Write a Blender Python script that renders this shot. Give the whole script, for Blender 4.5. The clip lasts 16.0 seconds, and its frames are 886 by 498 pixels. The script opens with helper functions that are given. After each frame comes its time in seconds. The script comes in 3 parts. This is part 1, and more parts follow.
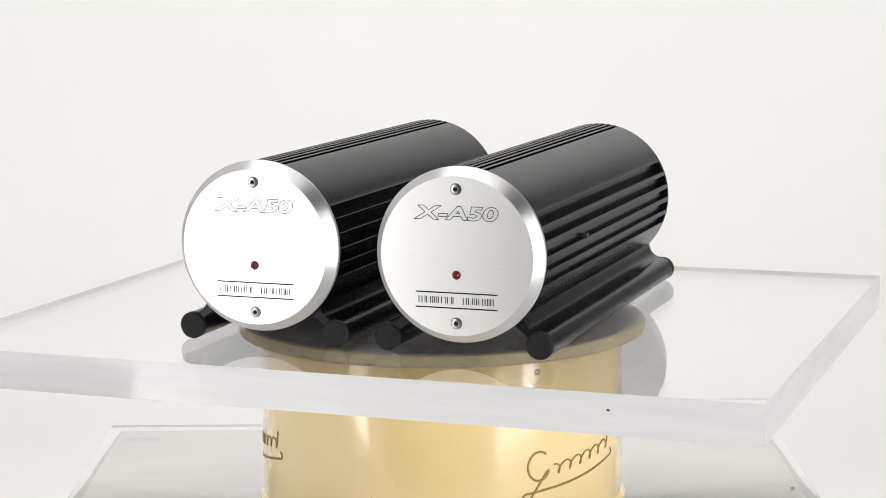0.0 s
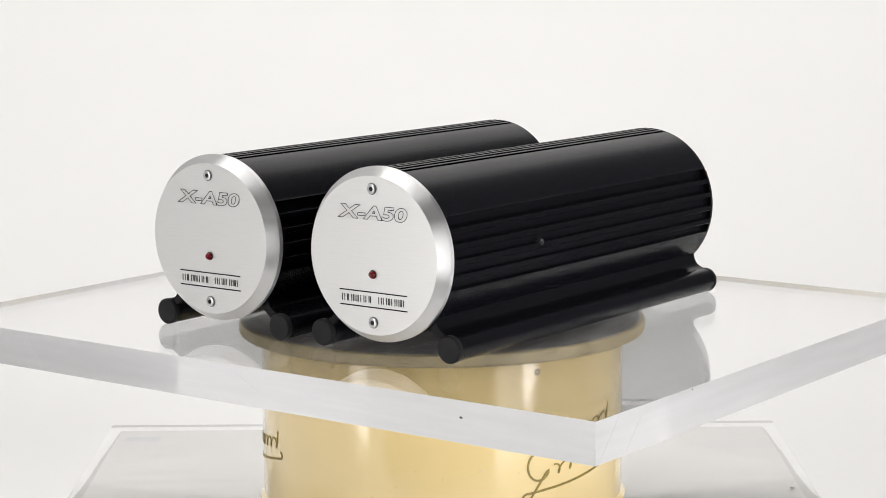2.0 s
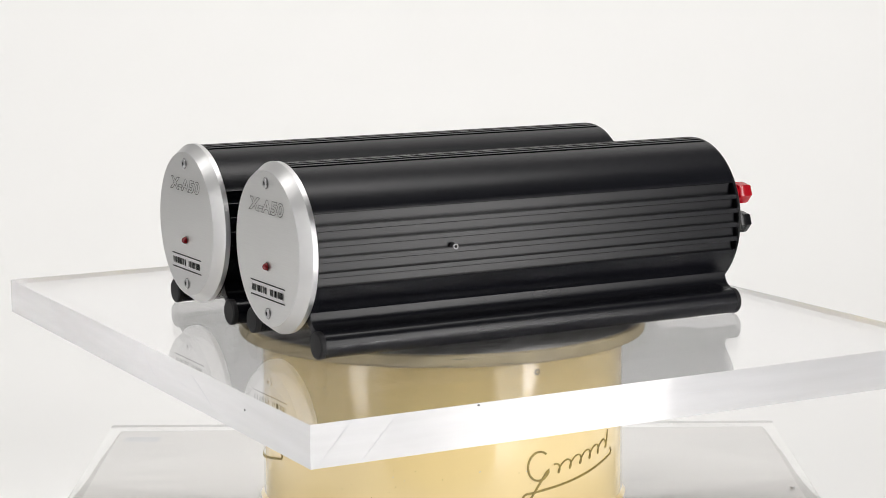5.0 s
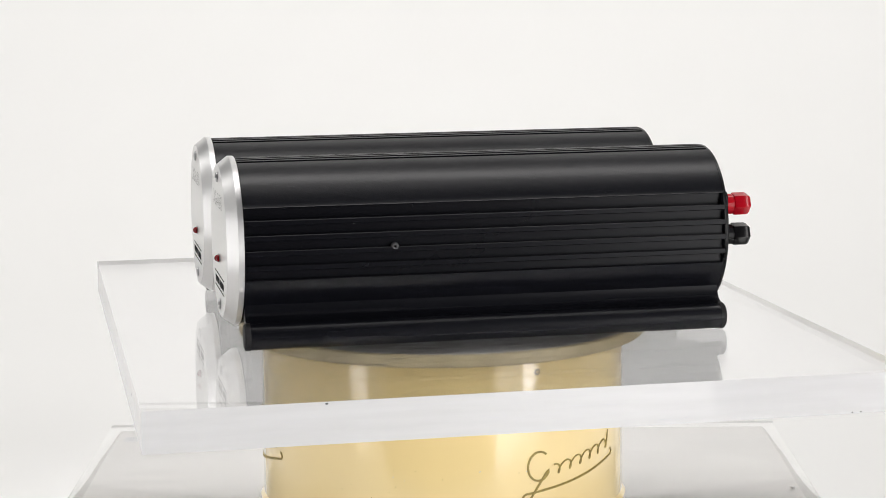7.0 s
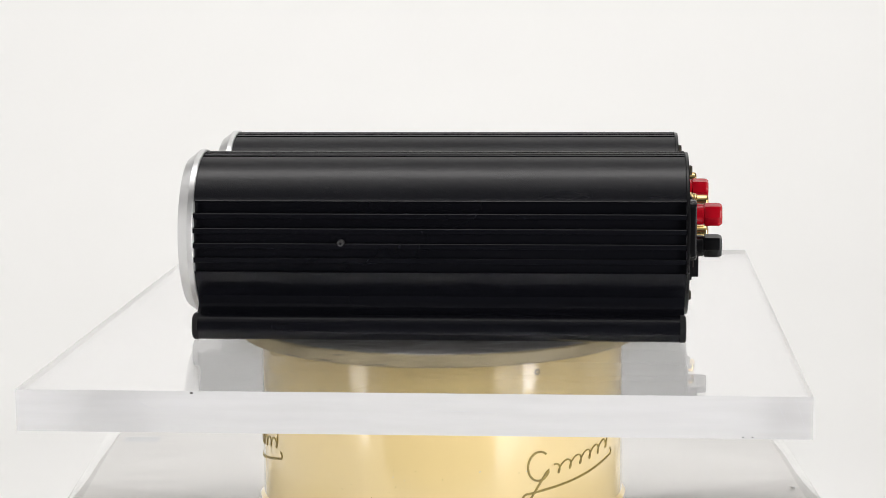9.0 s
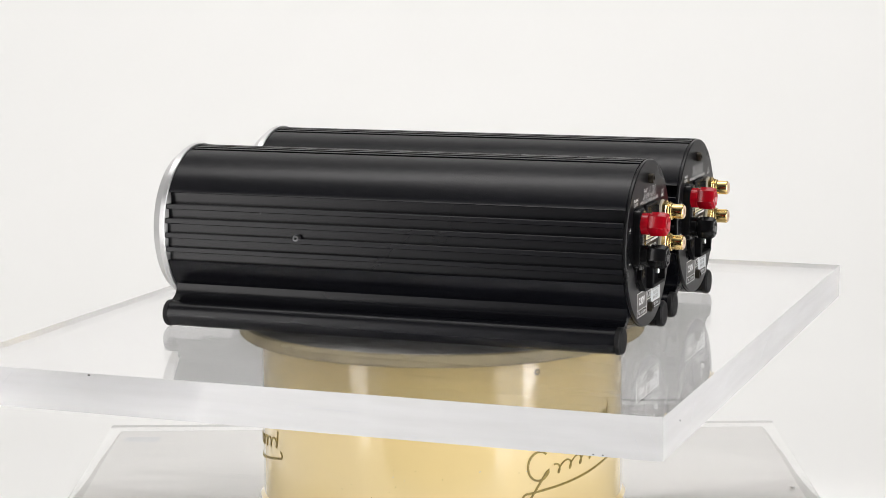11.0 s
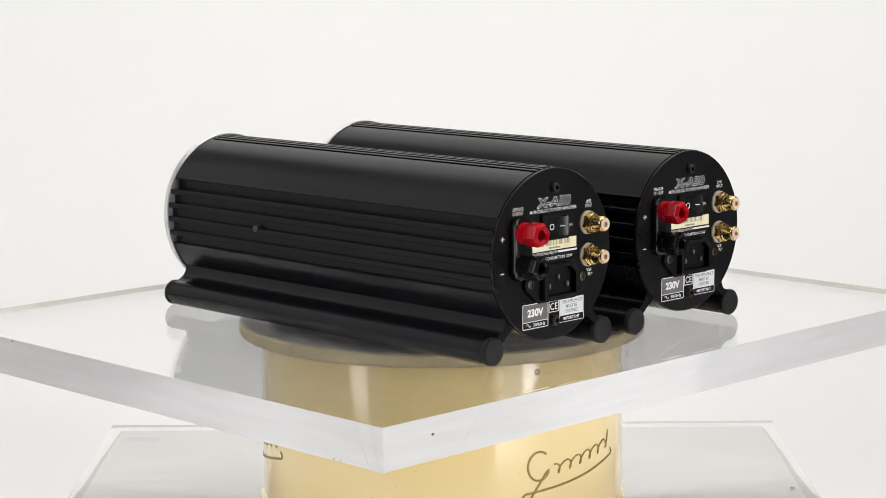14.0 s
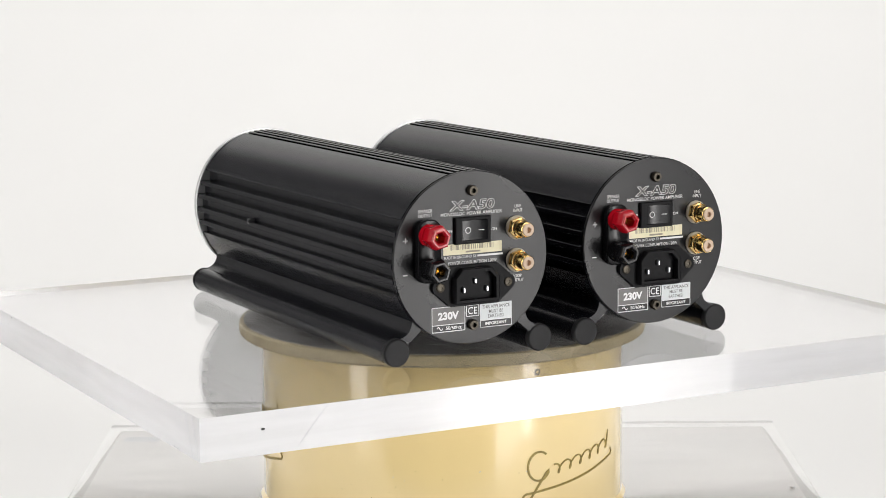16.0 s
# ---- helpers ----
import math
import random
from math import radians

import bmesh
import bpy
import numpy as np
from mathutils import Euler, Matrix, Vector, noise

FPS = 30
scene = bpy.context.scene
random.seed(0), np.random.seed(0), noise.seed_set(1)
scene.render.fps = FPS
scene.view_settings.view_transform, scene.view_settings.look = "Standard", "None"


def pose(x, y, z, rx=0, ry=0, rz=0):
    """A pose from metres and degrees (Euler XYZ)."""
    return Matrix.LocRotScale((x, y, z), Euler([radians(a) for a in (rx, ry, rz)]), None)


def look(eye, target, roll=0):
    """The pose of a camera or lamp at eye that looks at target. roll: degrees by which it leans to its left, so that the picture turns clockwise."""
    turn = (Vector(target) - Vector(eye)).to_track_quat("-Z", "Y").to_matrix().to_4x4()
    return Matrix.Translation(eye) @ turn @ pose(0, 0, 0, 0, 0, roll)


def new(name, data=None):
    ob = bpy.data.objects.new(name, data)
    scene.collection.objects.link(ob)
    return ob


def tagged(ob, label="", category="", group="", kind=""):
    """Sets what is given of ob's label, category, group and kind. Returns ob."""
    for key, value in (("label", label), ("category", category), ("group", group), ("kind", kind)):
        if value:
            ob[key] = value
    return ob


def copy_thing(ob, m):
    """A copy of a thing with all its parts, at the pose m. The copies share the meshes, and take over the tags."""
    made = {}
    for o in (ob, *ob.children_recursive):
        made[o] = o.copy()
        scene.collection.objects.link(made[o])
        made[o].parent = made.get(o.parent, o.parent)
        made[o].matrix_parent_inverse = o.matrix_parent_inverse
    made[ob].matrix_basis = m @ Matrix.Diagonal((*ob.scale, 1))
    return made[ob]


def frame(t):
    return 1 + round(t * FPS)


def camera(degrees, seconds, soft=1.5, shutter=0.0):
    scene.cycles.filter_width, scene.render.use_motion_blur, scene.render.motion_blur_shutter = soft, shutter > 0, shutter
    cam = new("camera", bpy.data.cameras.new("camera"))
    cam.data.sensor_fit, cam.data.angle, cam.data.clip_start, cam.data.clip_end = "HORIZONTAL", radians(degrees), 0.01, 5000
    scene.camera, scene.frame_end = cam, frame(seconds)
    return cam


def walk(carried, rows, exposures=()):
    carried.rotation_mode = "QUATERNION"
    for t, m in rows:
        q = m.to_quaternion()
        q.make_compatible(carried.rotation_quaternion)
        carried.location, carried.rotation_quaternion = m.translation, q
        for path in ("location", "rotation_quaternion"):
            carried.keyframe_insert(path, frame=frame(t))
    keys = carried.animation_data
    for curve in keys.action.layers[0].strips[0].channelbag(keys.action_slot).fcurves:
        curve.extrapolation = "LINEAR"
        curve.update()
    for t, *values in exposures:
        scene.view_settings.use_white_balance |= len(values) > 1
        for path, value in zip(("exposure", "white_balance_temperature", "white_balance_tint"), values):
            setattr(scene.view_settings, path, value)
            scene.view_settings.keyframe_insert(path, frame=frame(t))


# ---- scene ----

# ---- camera: still, on a stand before the turning display ----
cam = camera(24.525, 16.0, soft=0.8)
EYE = Vector((0.0, -1.1917, 0.2159))
AIM = Vector((0.0008, 0.98873, -0.14968))
walk(cam, [(0.0, look(EYE, EYE + AIM, -0.42)), (16.0, look(EYE, EYE + AIM, -0.42))])

# ---- world, lights, exposure ----
scene.view_settings.exposure = 0.03
world = bpy.data.worlds.new("studio_world")
scene.world = world
world.use_nodes = True
world.node_tree.nodes["Background"].inputs[0].default_value = (0.9, 0.95, 1.0, 1)
world.node_tree.nodes["Background"].inputs[1].default_value = 0.3


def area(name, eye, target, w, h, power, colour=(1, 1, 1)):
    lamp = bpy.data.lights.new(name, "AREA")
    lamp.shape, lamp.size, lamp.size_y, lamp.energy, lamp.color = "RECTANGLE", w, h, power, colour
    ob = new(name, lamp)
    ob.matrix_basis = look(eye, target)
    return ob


area("backdrop_softbox", (0, 0.25, 2.2), (0, 1.5, 0.3), 2.6, 0.6, 24.2, (1, 0.978, 0.962))
area("overhead_softbox", (0, 0.05, 2.35), (0, 0.0, 0.05), 2.0, 1.5, 9.5, (1, 0.978, 0.962))
area("strip_softbox", (-1.50, -1.18, 0.22), (0, 0, 0.22), 0.38, 2.0, 11.5, (1, 0.978, 0.962))
area("strip_softbox", (1.58, -1.12, 0.22), (0, 0, 0.22), 0.30, 2.0, 23, (1, 0.978, 0.962))
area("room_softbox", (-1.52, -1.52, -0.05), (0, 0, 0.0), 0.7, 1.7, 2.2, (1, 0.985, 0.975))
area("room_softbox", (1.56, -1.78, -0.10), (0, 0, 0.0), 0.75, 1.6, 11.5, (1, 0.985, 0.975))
scene.cycles.max_bounces, scene.cycles.transmission_bounces, scene.cycles.glossy_bounces = 24, 24, 12


# ---- materials ----
def material(name, colour, rough=0.5, metal=0.0, vary=0.0, scale=30.0, bump=0.0, stretch=(1, 1, 1), rough_vary=0.0,
             spec=0.5, bump_scale=None, tint=None):
    m = bpy.data.materials.new(name)
    m.use_nodes = True
    nt = m.node_tree
    b = nt.nodes["Principled BSDF"]
    b.inputs["Base Color"].default_value = (*colour, 1)
    b.inputs["Roughness"].default_value, b.inputs["Metallic"].default_value = rough, metal
    b.inputs["Specular IOR Level"].default_value = spec
    if vary or bump or rough_vary:
        tc = nt.nodes.new("ShaderNodeTexCoord")
        mp = nt.nodes.new("ShaderNodeMapping")
        mp.inputs["Scale"].default_value = stretch
        nt.links.new(tc.outputs["Object"], mp.inputs[0])
        big = nt.nodes.new("ShaderNodeTexNoise")
        big.inputs["Scale"].default_value, big.inputs["Detail"].default_value = scale, 5
        nt.links.new(mp.outputs[0], big.inputs[0])
        if vary:
            mix = nt.nodes.new("ShaderNodeMix")
            mix.data_type = "RGBA"
            low = tint if tint else tuple(c * (1 - vary) for c in colour)
            mix.inputs[6].default_value = (*low, 1)
            mix.inputs[7].default_value = (*(min(1, c * (1 + vary * 0.4)) for c in colour), 1)
            ramp = nt.nodes.new("ShaderNodeMapRange")
            ramp.inputs[1].default_value, ramp.inputs[2].default_value = 0.3, 0.62
            nt.links.new(big.outputs[0], ramp.inputs[0])
            nt.links.new(ramp.outputs[0], mix.inputs[0])
            nt.links.new(mix.outputs[2], b.inputs["Base Color"])
        if rough_vary:
            rr = nt.nodes.new("ShaderNodeMapRange")
            rr.inputs[1].default_value, rr.inputs[2].default_value = 0.3, 0.7
            rr.inputs[3].default_value, rr.inputs[4].default_value = max(0.02, rough - rough_vary), rough + rough_vary
            nt.links.new(big.outputs[0], rr.inputs[0])
            nt.links.new(rr.outputs[0], b.inputs["Roughness"])
        if bump:
            fine = nt.nodes.new("ShaderNodeTexNoise")
            fine.inputs["Scale"].default_value, fine.inputs["Detail"].default_value = bump_scale or scale * 8, 3
            nt.links.new(mp.outputs[0], fine.inputs[0])
            bp = nt.nodes.new("ShaderNodeBump")
            bp.inputs["Strength"].default_value, bp.inputs["Distance"].default_value = bump, 0.0004
            nt.links.new(fine.outputs[0], bp.inputs["Height"])
            nt.links.new(bp.outputs[0], b.inputs["Normal"])
    return m


WHITE_WALL = material("white_paint", (0.86, 0.86, 0.85), 0.85, vary=0.02, scale=1.2, bump=0.05, bump_scale=300)
GREY_CEILING = material("ceiling_paint", (0.80, 0.80, 0.79), 0.9, vary=0.03, scale=2)
# tones of unseen walls, chosen for what the tubes and front plates mirror
EAST_WALL = material("grey_wall_paint", (0.18, 0.18, 0.185), 0.9, vary=0.05, scale=2)
SIDE_WALL = material("pale_wall_paint", (0.84, 0.84, 0.84), 0.9, vary=0.05, scale=2)
DARK_WALL = material("dark_studio_paint", (0.035, 0.035, 0.037), 0.8, vary=0.2, scale=2)
BLACK_ANODISED = material("black_anodised", (0.0055, 0.0058, 0.0082), 0.26, vary=0.15, scale=6, bump=0.004, bump_scale=2600,
                          rough_vary=0.012, spec=0.23)
BLACK_PLATE = material("black_painted_plate", (0.006, 0.006, 0.007), 0.29, vary=0.2, scale=40, bump=0.02, bump_scale=2500, rough_vary=0.02, spec=0.27)
RUBBER = material("black_rubber", (0.011, 0.011, 0.012), 0.55, vary=0.3, scale=120, bump=0.1, bump_scale=1500, spec=0.25)
BLACK_PLASTIC = material("black_plastic", (0.008, 0.008, 0.009), 0.2, vary=0.2, scale=60, spec=0.25)
SATIN_PLASTIC = material("satin_black_plastic", (0.007, 0.007, 0.008), 0.45, vary=0.2, scale=60, bump=0.04, bump_scale=1800, spec=0.1)
RED_PLASTIC = material("red_plastic", (0.46, 0.004, 0.014), 0.16, vary=0.15, scale=50, spec=0.35)
GOLD = material("gold_plating", (0.90, 0.66, 0.28), 0.22, metal=1.0, vary=0.15, scale=200)
PALE_PLASTIC = material("pale_plastic", (0.70, 0.54, 0.41), 0.6, spec=0.15)
IVORY_WASHER = material("ivory_washer", (0.55, 0.5, 0.4), 0.5)
STEEL = material("steel", (0.6, 0.6, 0.61), 0.3, metal=1.0, vary=0.2, scale=300)
DARK_STEEL = material("blackened_steel", (0.06, 0.052, 0.04), 0.42, metal=0.8, vary=0.4, scale=400)
GUNMETAL = material("gunmetal", (0.14, 0.14, 0.145), 0.4, metal=0.7)
NEAR_BLACK = material("near_black", (0.006, 0.006, 0.006), 0.7)
LED_RED = material("red_lens", (0.17, 0.003, 0.006), 0.12)
WHITE_INK = material("white_ink", (0.85, 0.85, 0.85), 0.6)
BLACK_INK = material("black_ink", (0.012, 0.012, 0.013), 0.45, spec=0.15)
CHIP = material("chipped_enamel", (0.22, 0.19, 0.13), 0.6)
GREY_INK = material("grey_ink", (0.16, 0.16, 0.16), 0.6)
PALE_INK = material("faded_ink", (0.34, 0.30, 0.22), 0.6)
GREY_LABEL = material("grey_label", (0.14, 0.135, 0.13), 0.45)
WHITE_LABEL = material("white_label", (0.72, 0.75, 0.76), 0.5)
CREAM_LABEL = material("cream_label", (0.86, 0.80, 0.56), 0.55, vary=0.06, scale=200)
GOLD_INK = material("old_gold_paint", (0.30, 0.22, 0.045), 0.45, vary=0.3, scale=400)
SPECK = material("dark_speck", (0.05, 0.05, 0.05), 0.7)
HAIRLINE_GREY = material("hairline_grey", (0.52, 0.53, 0.56), 0.7)
DUST = material("pale_dust", (0.75, 0.75, 0.72), 0.8)


def grained(m, axis, amount):
    """Fine tool marks round one local axis stretch the gloss across them."""
    nt = m.node_tree
    tan = nt.nodes.new("ShaderNodeTangent")
    tan.direction_type, tan.axis = "RADIAL", axis
    b = nt.nodes["Principled BSDF"]
    b.inputs["Anisotropic"].default_value, b.inputs["Anisotropic Rotation"].default_value = amount, 0.25
    nt.links.new(tan.outputs[0], b.inputs["Tangent"])
    return m


def brushed(name, colour, rough, along):
    """Brushed aluminium; fine streaks run along one local axis."""
    st = [2600, 2600, 2600]
    st[along] = 60
    m = material(name, colour, rough, metal=1.0, vary=0.025, scale=1.0, stretch=st, rough_vary=0.012)
    return grained(m, "Z", 0.35)


BRUSHED = brushed("brushed_aluminium", (0.84, 0.84, 0.83), 0.35, 1)
TURNED = grained(material("turned_aluminium", (0.74, 0.74, 0.74), 0.42, metal=1.0, vary=0.04, scale=60, rough_vary=0.03), "X", 0.8)


def acrylic(name, tint, rough=0.0):
    m = bpy.data.materials.new(name)
    m.use_nodes = True
    b = m.node_tree.nodes["Principled BSDF"]
    b.inputs["Base Color"].default_value = (*tint, 1)
    b.inputs["Transmission Weight"].default_value = 1.0
    b.inputs["IOR"].default_value = 1.49
    b.inputs["Roughness"].default_value = rough
    return m


ACRYLIC = acrylic("clear_acrylic", (0.958, 0.957, 0.965))


def worn_edge(name, tint, clear):
    """Sawn and half-polished acrylic: part clear, part frosted, in faint streaks."""
    m = acrylic(name, tint, 0.09)
    nt = m.node_tree
    gloss = nt.nodes["Principled BSDF"]
    frost = nt.nodes.new("ShaderNodeBsdfPrincipled")
    frost.inputs["Base Color"].default_value = (0.93, 0.935, 0.95, 1)
    frost.inputs["Transmission Weight"].default_value, frost.inputs["IOR"].default_value, frost.inputs["Roughness"].default_value = 0.5, 1.49, 0.42
    tc, mp, no, ra, mx = (nt.nodes.new("ShaderNode" + k) for k in ("TexCoord", "Mapping", "TexNoise", "MapRange", "MixShader"))
    mp.inputs["Scale"].default_value = (14, 14, 160)
    no.inputs["Scale"].default_value, no.inputs["Detail"].default_value = 1.0, 5
    ra.inputs[1].default_value, ra.inputs[2].default_value = 0.3, 0.7
    ra.inputs[3].default_value, ra.inputs[4].default_value = 1 - clear - 0.03, 1 - clear + 0.03
    nt.links.new(tc.outputs["Object"], mp.inputs[0])
    nt.links.new(mp.outputs[0], no.inputs[0])
    nt.links.new(no.outputs[0], ra.inputs[0])
    nt.links.new(ra.outputs[0], mx.inputs[0])
    nt.links.new(gloss.outputs[0], mx.inputs[1])
    nt.links.new(frost.outputs[0], mx.inputs[2])
    nt.links.new(mx.outputs[0], nt.nodes["Material Output"].inputs[0])
    return m


ACRYLIC_EDGE = worn_edge("polished_acrylic_edge", (0.975, 0.98, 0.995), 0.44)
SHEET_EDGE = acrylic("sawn_acrylic_edge", (0.60, 0.60, 0.59), 0.4)
SHEET_EDGE.node_tree.nodes["Principled BSDF"].inputs["Transmission Weight"].default_value = 0.45
ACRYLIC_OLD = acrylic("clear_acrylic_sheet", (0.97, 0.975, 0.97), 0.03)


# ---- mesh helpers ----
BACK = Matrix(((0, 0, 1, 0), (1, 0, 0, 0), (0, 1, 0, 0), (0, 0, 0, 1)))      # u to y, v to z, w to x
FRONT = Matrix(((0, 0, -1, 0), (-1, 0, 0, 0), (0, 1, 0, 0), (0, 0, 0, 1)))   # u to -y, v to z, w to -x


def part(name, bm, mat, parent, label="", sharp=32):
    """Links a bmesh as one mesh object under a thing or part."""
    bmesh.ops.recalc_face_normals(bm, faces=bm.faces[:])
    me = bpy.data.meshes.new(name)
    bm.to_mesh(me)
    bm.free()
    me.materials.append(mat)
    me.shade_smooth()
    me.set_sharp_from_angle(angle=radians(sharp))
    ob = new(name, me)
    if parent:
        ob.parent = parent
    if label:
        ob["label"] = label
    return ob


def box(u, v, w, su, sv, sw, bevel=0.0, seg=2, bm=None):
    """A box centred on u, v that rises from w by sw."""
    bm = bm or bmesh.new()
    r = bmesh.ops.create_cube(bm, size=1.0)
    vs = r["verts"]
    bmesh.ops.scale(bm, vec=(su, sv, sw), verts=vs)
    bmesh.ops.translate(bm, vec=(u, v, w + sw / 2), verts=vs)
    if bevel:
        es = list({e for x in vs for e in x.link_edges})
        bmesh.ops.bevel(bm, geom=es, offset=bevel, segments=seg, profile=0.5, affect="EDGES")
    return bm


def turned(profile, u=0.0, v=0.0, n=48, bm=None, phase=0.0):
    """A body of revolution about w: profile of (radius, w) from one end to the other; ends on the axis are closed."""
    bm = bm or bmesh.new()
    rings = []
    for r, w in profile:
        if r < 1e-6:
            rings.append([bm.verts.new((u, v, w))])
        else:
            rings.append([bm.verts.new((u + r * math.cos(phase + 2 * math.pi * k / n), v + r * math.sin(phase + 2 * math.pi * k / n), w))
                          for k in range(n)])
    for a, b in zip(rings, rings[1:]):
        for k in range(n):
            j = (k + 1) % n
            if len(a) == 1 and len(b) > 1:
                bm.faces.new((a[0], b[k], b[j]))
            elif len(b) == 1 and len(a) > 1:
                bm.faces.new((a[k], a[j], b[0]))
            elif len(a) > 1:
                bm.faces.new((a[k], a[j], b[j], b[k]))
    return bm


def prism(points, w0, w1, bm=None):
    bm = bm or bmesh.new()
    a = [bm.verts.new((x, y, w0)) for x, y in points]
    b = [bm.verts.new((x, y, w1)) for x, y in points]
    bm.faces.new(a[::-1])
    bm.faces.new(b)
    for k in range(len(a)):
        j = (k + 1) % len(a)
        bm.faces.new((a[k], a[j], b[j], b[k]))
    return bm


def put(bm, m):
    bm.transform(m)
    return bm


def ribbon(points, width, w0, w1, bm=None):
    """A flat stroke of constant width through points in u, v."""
    bm = bm or bmesh.new()
    left, right = [], []
    for k, p in enumerate(points):
        a, b = Vector(points[max(0, k - 1)]), Vector(points[min(len(points) - 1, k + 1)])
        d = (b - a).normalized()
        nrm = Vector((-d.y, d.x)) * width / 2
        left.append(Vector(p) + nrm)
        right.append(Vector(p) - nrm)
    vs = [[bm.verts.new((q.x, q.y, w)) for q in side] for side in (left, right) for w in (w0, w1)]
    ll, lh, rl, rh = vs
    for k in range(len(points) - 1):
        bm.faces.new((lh[k], lh[k + 1], rh[k + 1], rh[k]))
        bm.faces.new((ll[k], ll[k + 1], lh[k + 1], lh[k]))
        bm.faces.new((rl[k], rl[k + 1], rh[k + 1], rh[k]))
    return bm


def letters(text, height, width, u, v, w, outline=0.0, shear=0.0, bold=0.0, line=1.0):
    """Raised lettering as a bmesh in u, v, w: centred on u, v, fitted to that width and cap height."""
    cu = bpy.data.curves.new("lettering", "FONT")
    cu.body, cu.align_x, cu.align_y, cu.shear, cu.offset = text, "CENTER", "CENTER", shear, bold
    cu.space_line = line
    cu.resolution_u = 4
    ob = new("lettering", cu)
    dg = bpy.context.evaluated_depsgraph_get()
    me = bpy.data.meshes.new_from_object(ob.evaluated_get(dg))
    bm = bmesh.new()
    bm.from_mesh(me)
    bpy.data.objects.remove(ob)
    bpy.data.curves.remove(cu)
    bpy.data.meshes.remove(me)
    xs, ys = [p.co.x for p in bm.verts], [p.co.y for p in bm.verts]
    x0, x1, y0, y1 = min(xs), max(xs), min(ys), max(ys)
    fx, fy = width / (x1 - x0), height / (y1 - y0)
    for p in bm.verts:
        p.co = Vector((u + (p.co.x - (x0 + x1) / 2) * fx, v + (p.co.y - (y0 + y1) / 2) * fy, w))
    if outline:
        # each contour edge becomes a thin stroke
        out = bmesh.new()
        h = outline / 2
        for e in bm.edges:
            if len(e.link_faces) != 1:
                continue
            a, b = e.verts[0].co.copy(), e.verts[1].co.copy()
            d = b - a
            if d.length < 1e-7:
                continue
            d.normalize()
            nrm = Vector((-d.y, d.x, 0)) * h
            a, b = a - d * h * 0.8, b + d * h * 0.8
            out.faces.new([out.verts.new(q) for q in (a - nrm, b - nrm, b + nrm, a + nrm)])
        bm.free()
        return out
    return bm


def flat(name, bm, m, mat, parent, label=""):
    return part(name, put(bm, m), mat, parent, label)


# ---- the studio: white sweep; walls, floor and ceiling added out of view ----
TABLE = -0.1551


def studio():
    prof = [(-0.36, -0.95), (-0.36, TABLE), (0.9, TABLE)]
    prof += [(0.9 + 0.7 * math.sin(a), TABLE + 0.7 - 0.7 * math.cos(a)) for a in (math.pi / 2 * k / 16 for k in range(1, 17))]
    prof += [(1.6, 2.6)]
    bm = bmesh.new()
    def half(y, s):
        return min(1.0, max(0.6, 0.70 + 0.47 * (y + 0.16))) if s > 0 else 1.05      # out of view the table narrows to the front on the east, darkening reflections
    rows = [[bm.verts.new((s * half(y, s), y, z)) for y, z in prof] for s in (-1, 1)]
    low = [[bm.verts.new((s * half(y, s), y + 0.03 * (k != 2), z - 0.03 * (k > 0))) for k, (y, z) in enumerate(prof)] for s in (-1, 1)]
    for k in range(len(prof) - 1):
        bm.faces.new((rows[0][k], rows[1][k], rows[1][k + 1], rows[0][k + 1]))
        bm.faces.new((low[0][k], low[0][k + 1], low[1][k + 1], low[1][k]))
    tagged(part("backdrop", bm, WHITE_WALL, None), "seamless white studio sweep behind the display", "backdrop", kind="structure")
    # added walls out of view close the room and shape the reflections
    for nm, c, s in (("wall_west", (-1.90, -0.5, 1.2), (0.1, 4.4, 2.9)), ("wall_east", (2.26, -0.5, 1.2), (0.1, 4.4, 2.9)),
                     ("wall_north", (0, 1.78, 1.2), (4.4, 0.1, 2.9)), ("wall_south", (0, -2.66, 1.2), (4.4, 0.1, 2.9))):
        dark = nm == "wall_south"
        ob = part(nm, box(c[0], c[1], -0.95, s[0], s[1], 3.55), DARK_WALL if dark else EAST_WALL if nm in ("wall_east", "wall_north") else SIDE_WALL, None)
        tagged(ob, "dark wall out of view, added to darken reflections" if dark else "plain grey wall out of view, added to darken reflections" if nm in ("wall_east", "wall_north") else "plain white wall out of view, added for bright reflections", "wall", kind="structure")
    ob = part("floor", box(0, -0.5, -1.05, 4.6, 4.5, 0.1), DARK_WALL, None)
    tagged(ob, "dark floor out of view, added under the white table", "floor", kind="structure")
    ob = part("ceiling", box(0, -0.5, 2.62, 4.6, 4.5, 0.1), GREY_CEILING, None)
    tagged(ob, "plain white painted studio ceiling", "ceiling", kind="structure")


studio()

# ---- the stand: base sheet, drum, platter ----
BASE_TOP = -0.1311


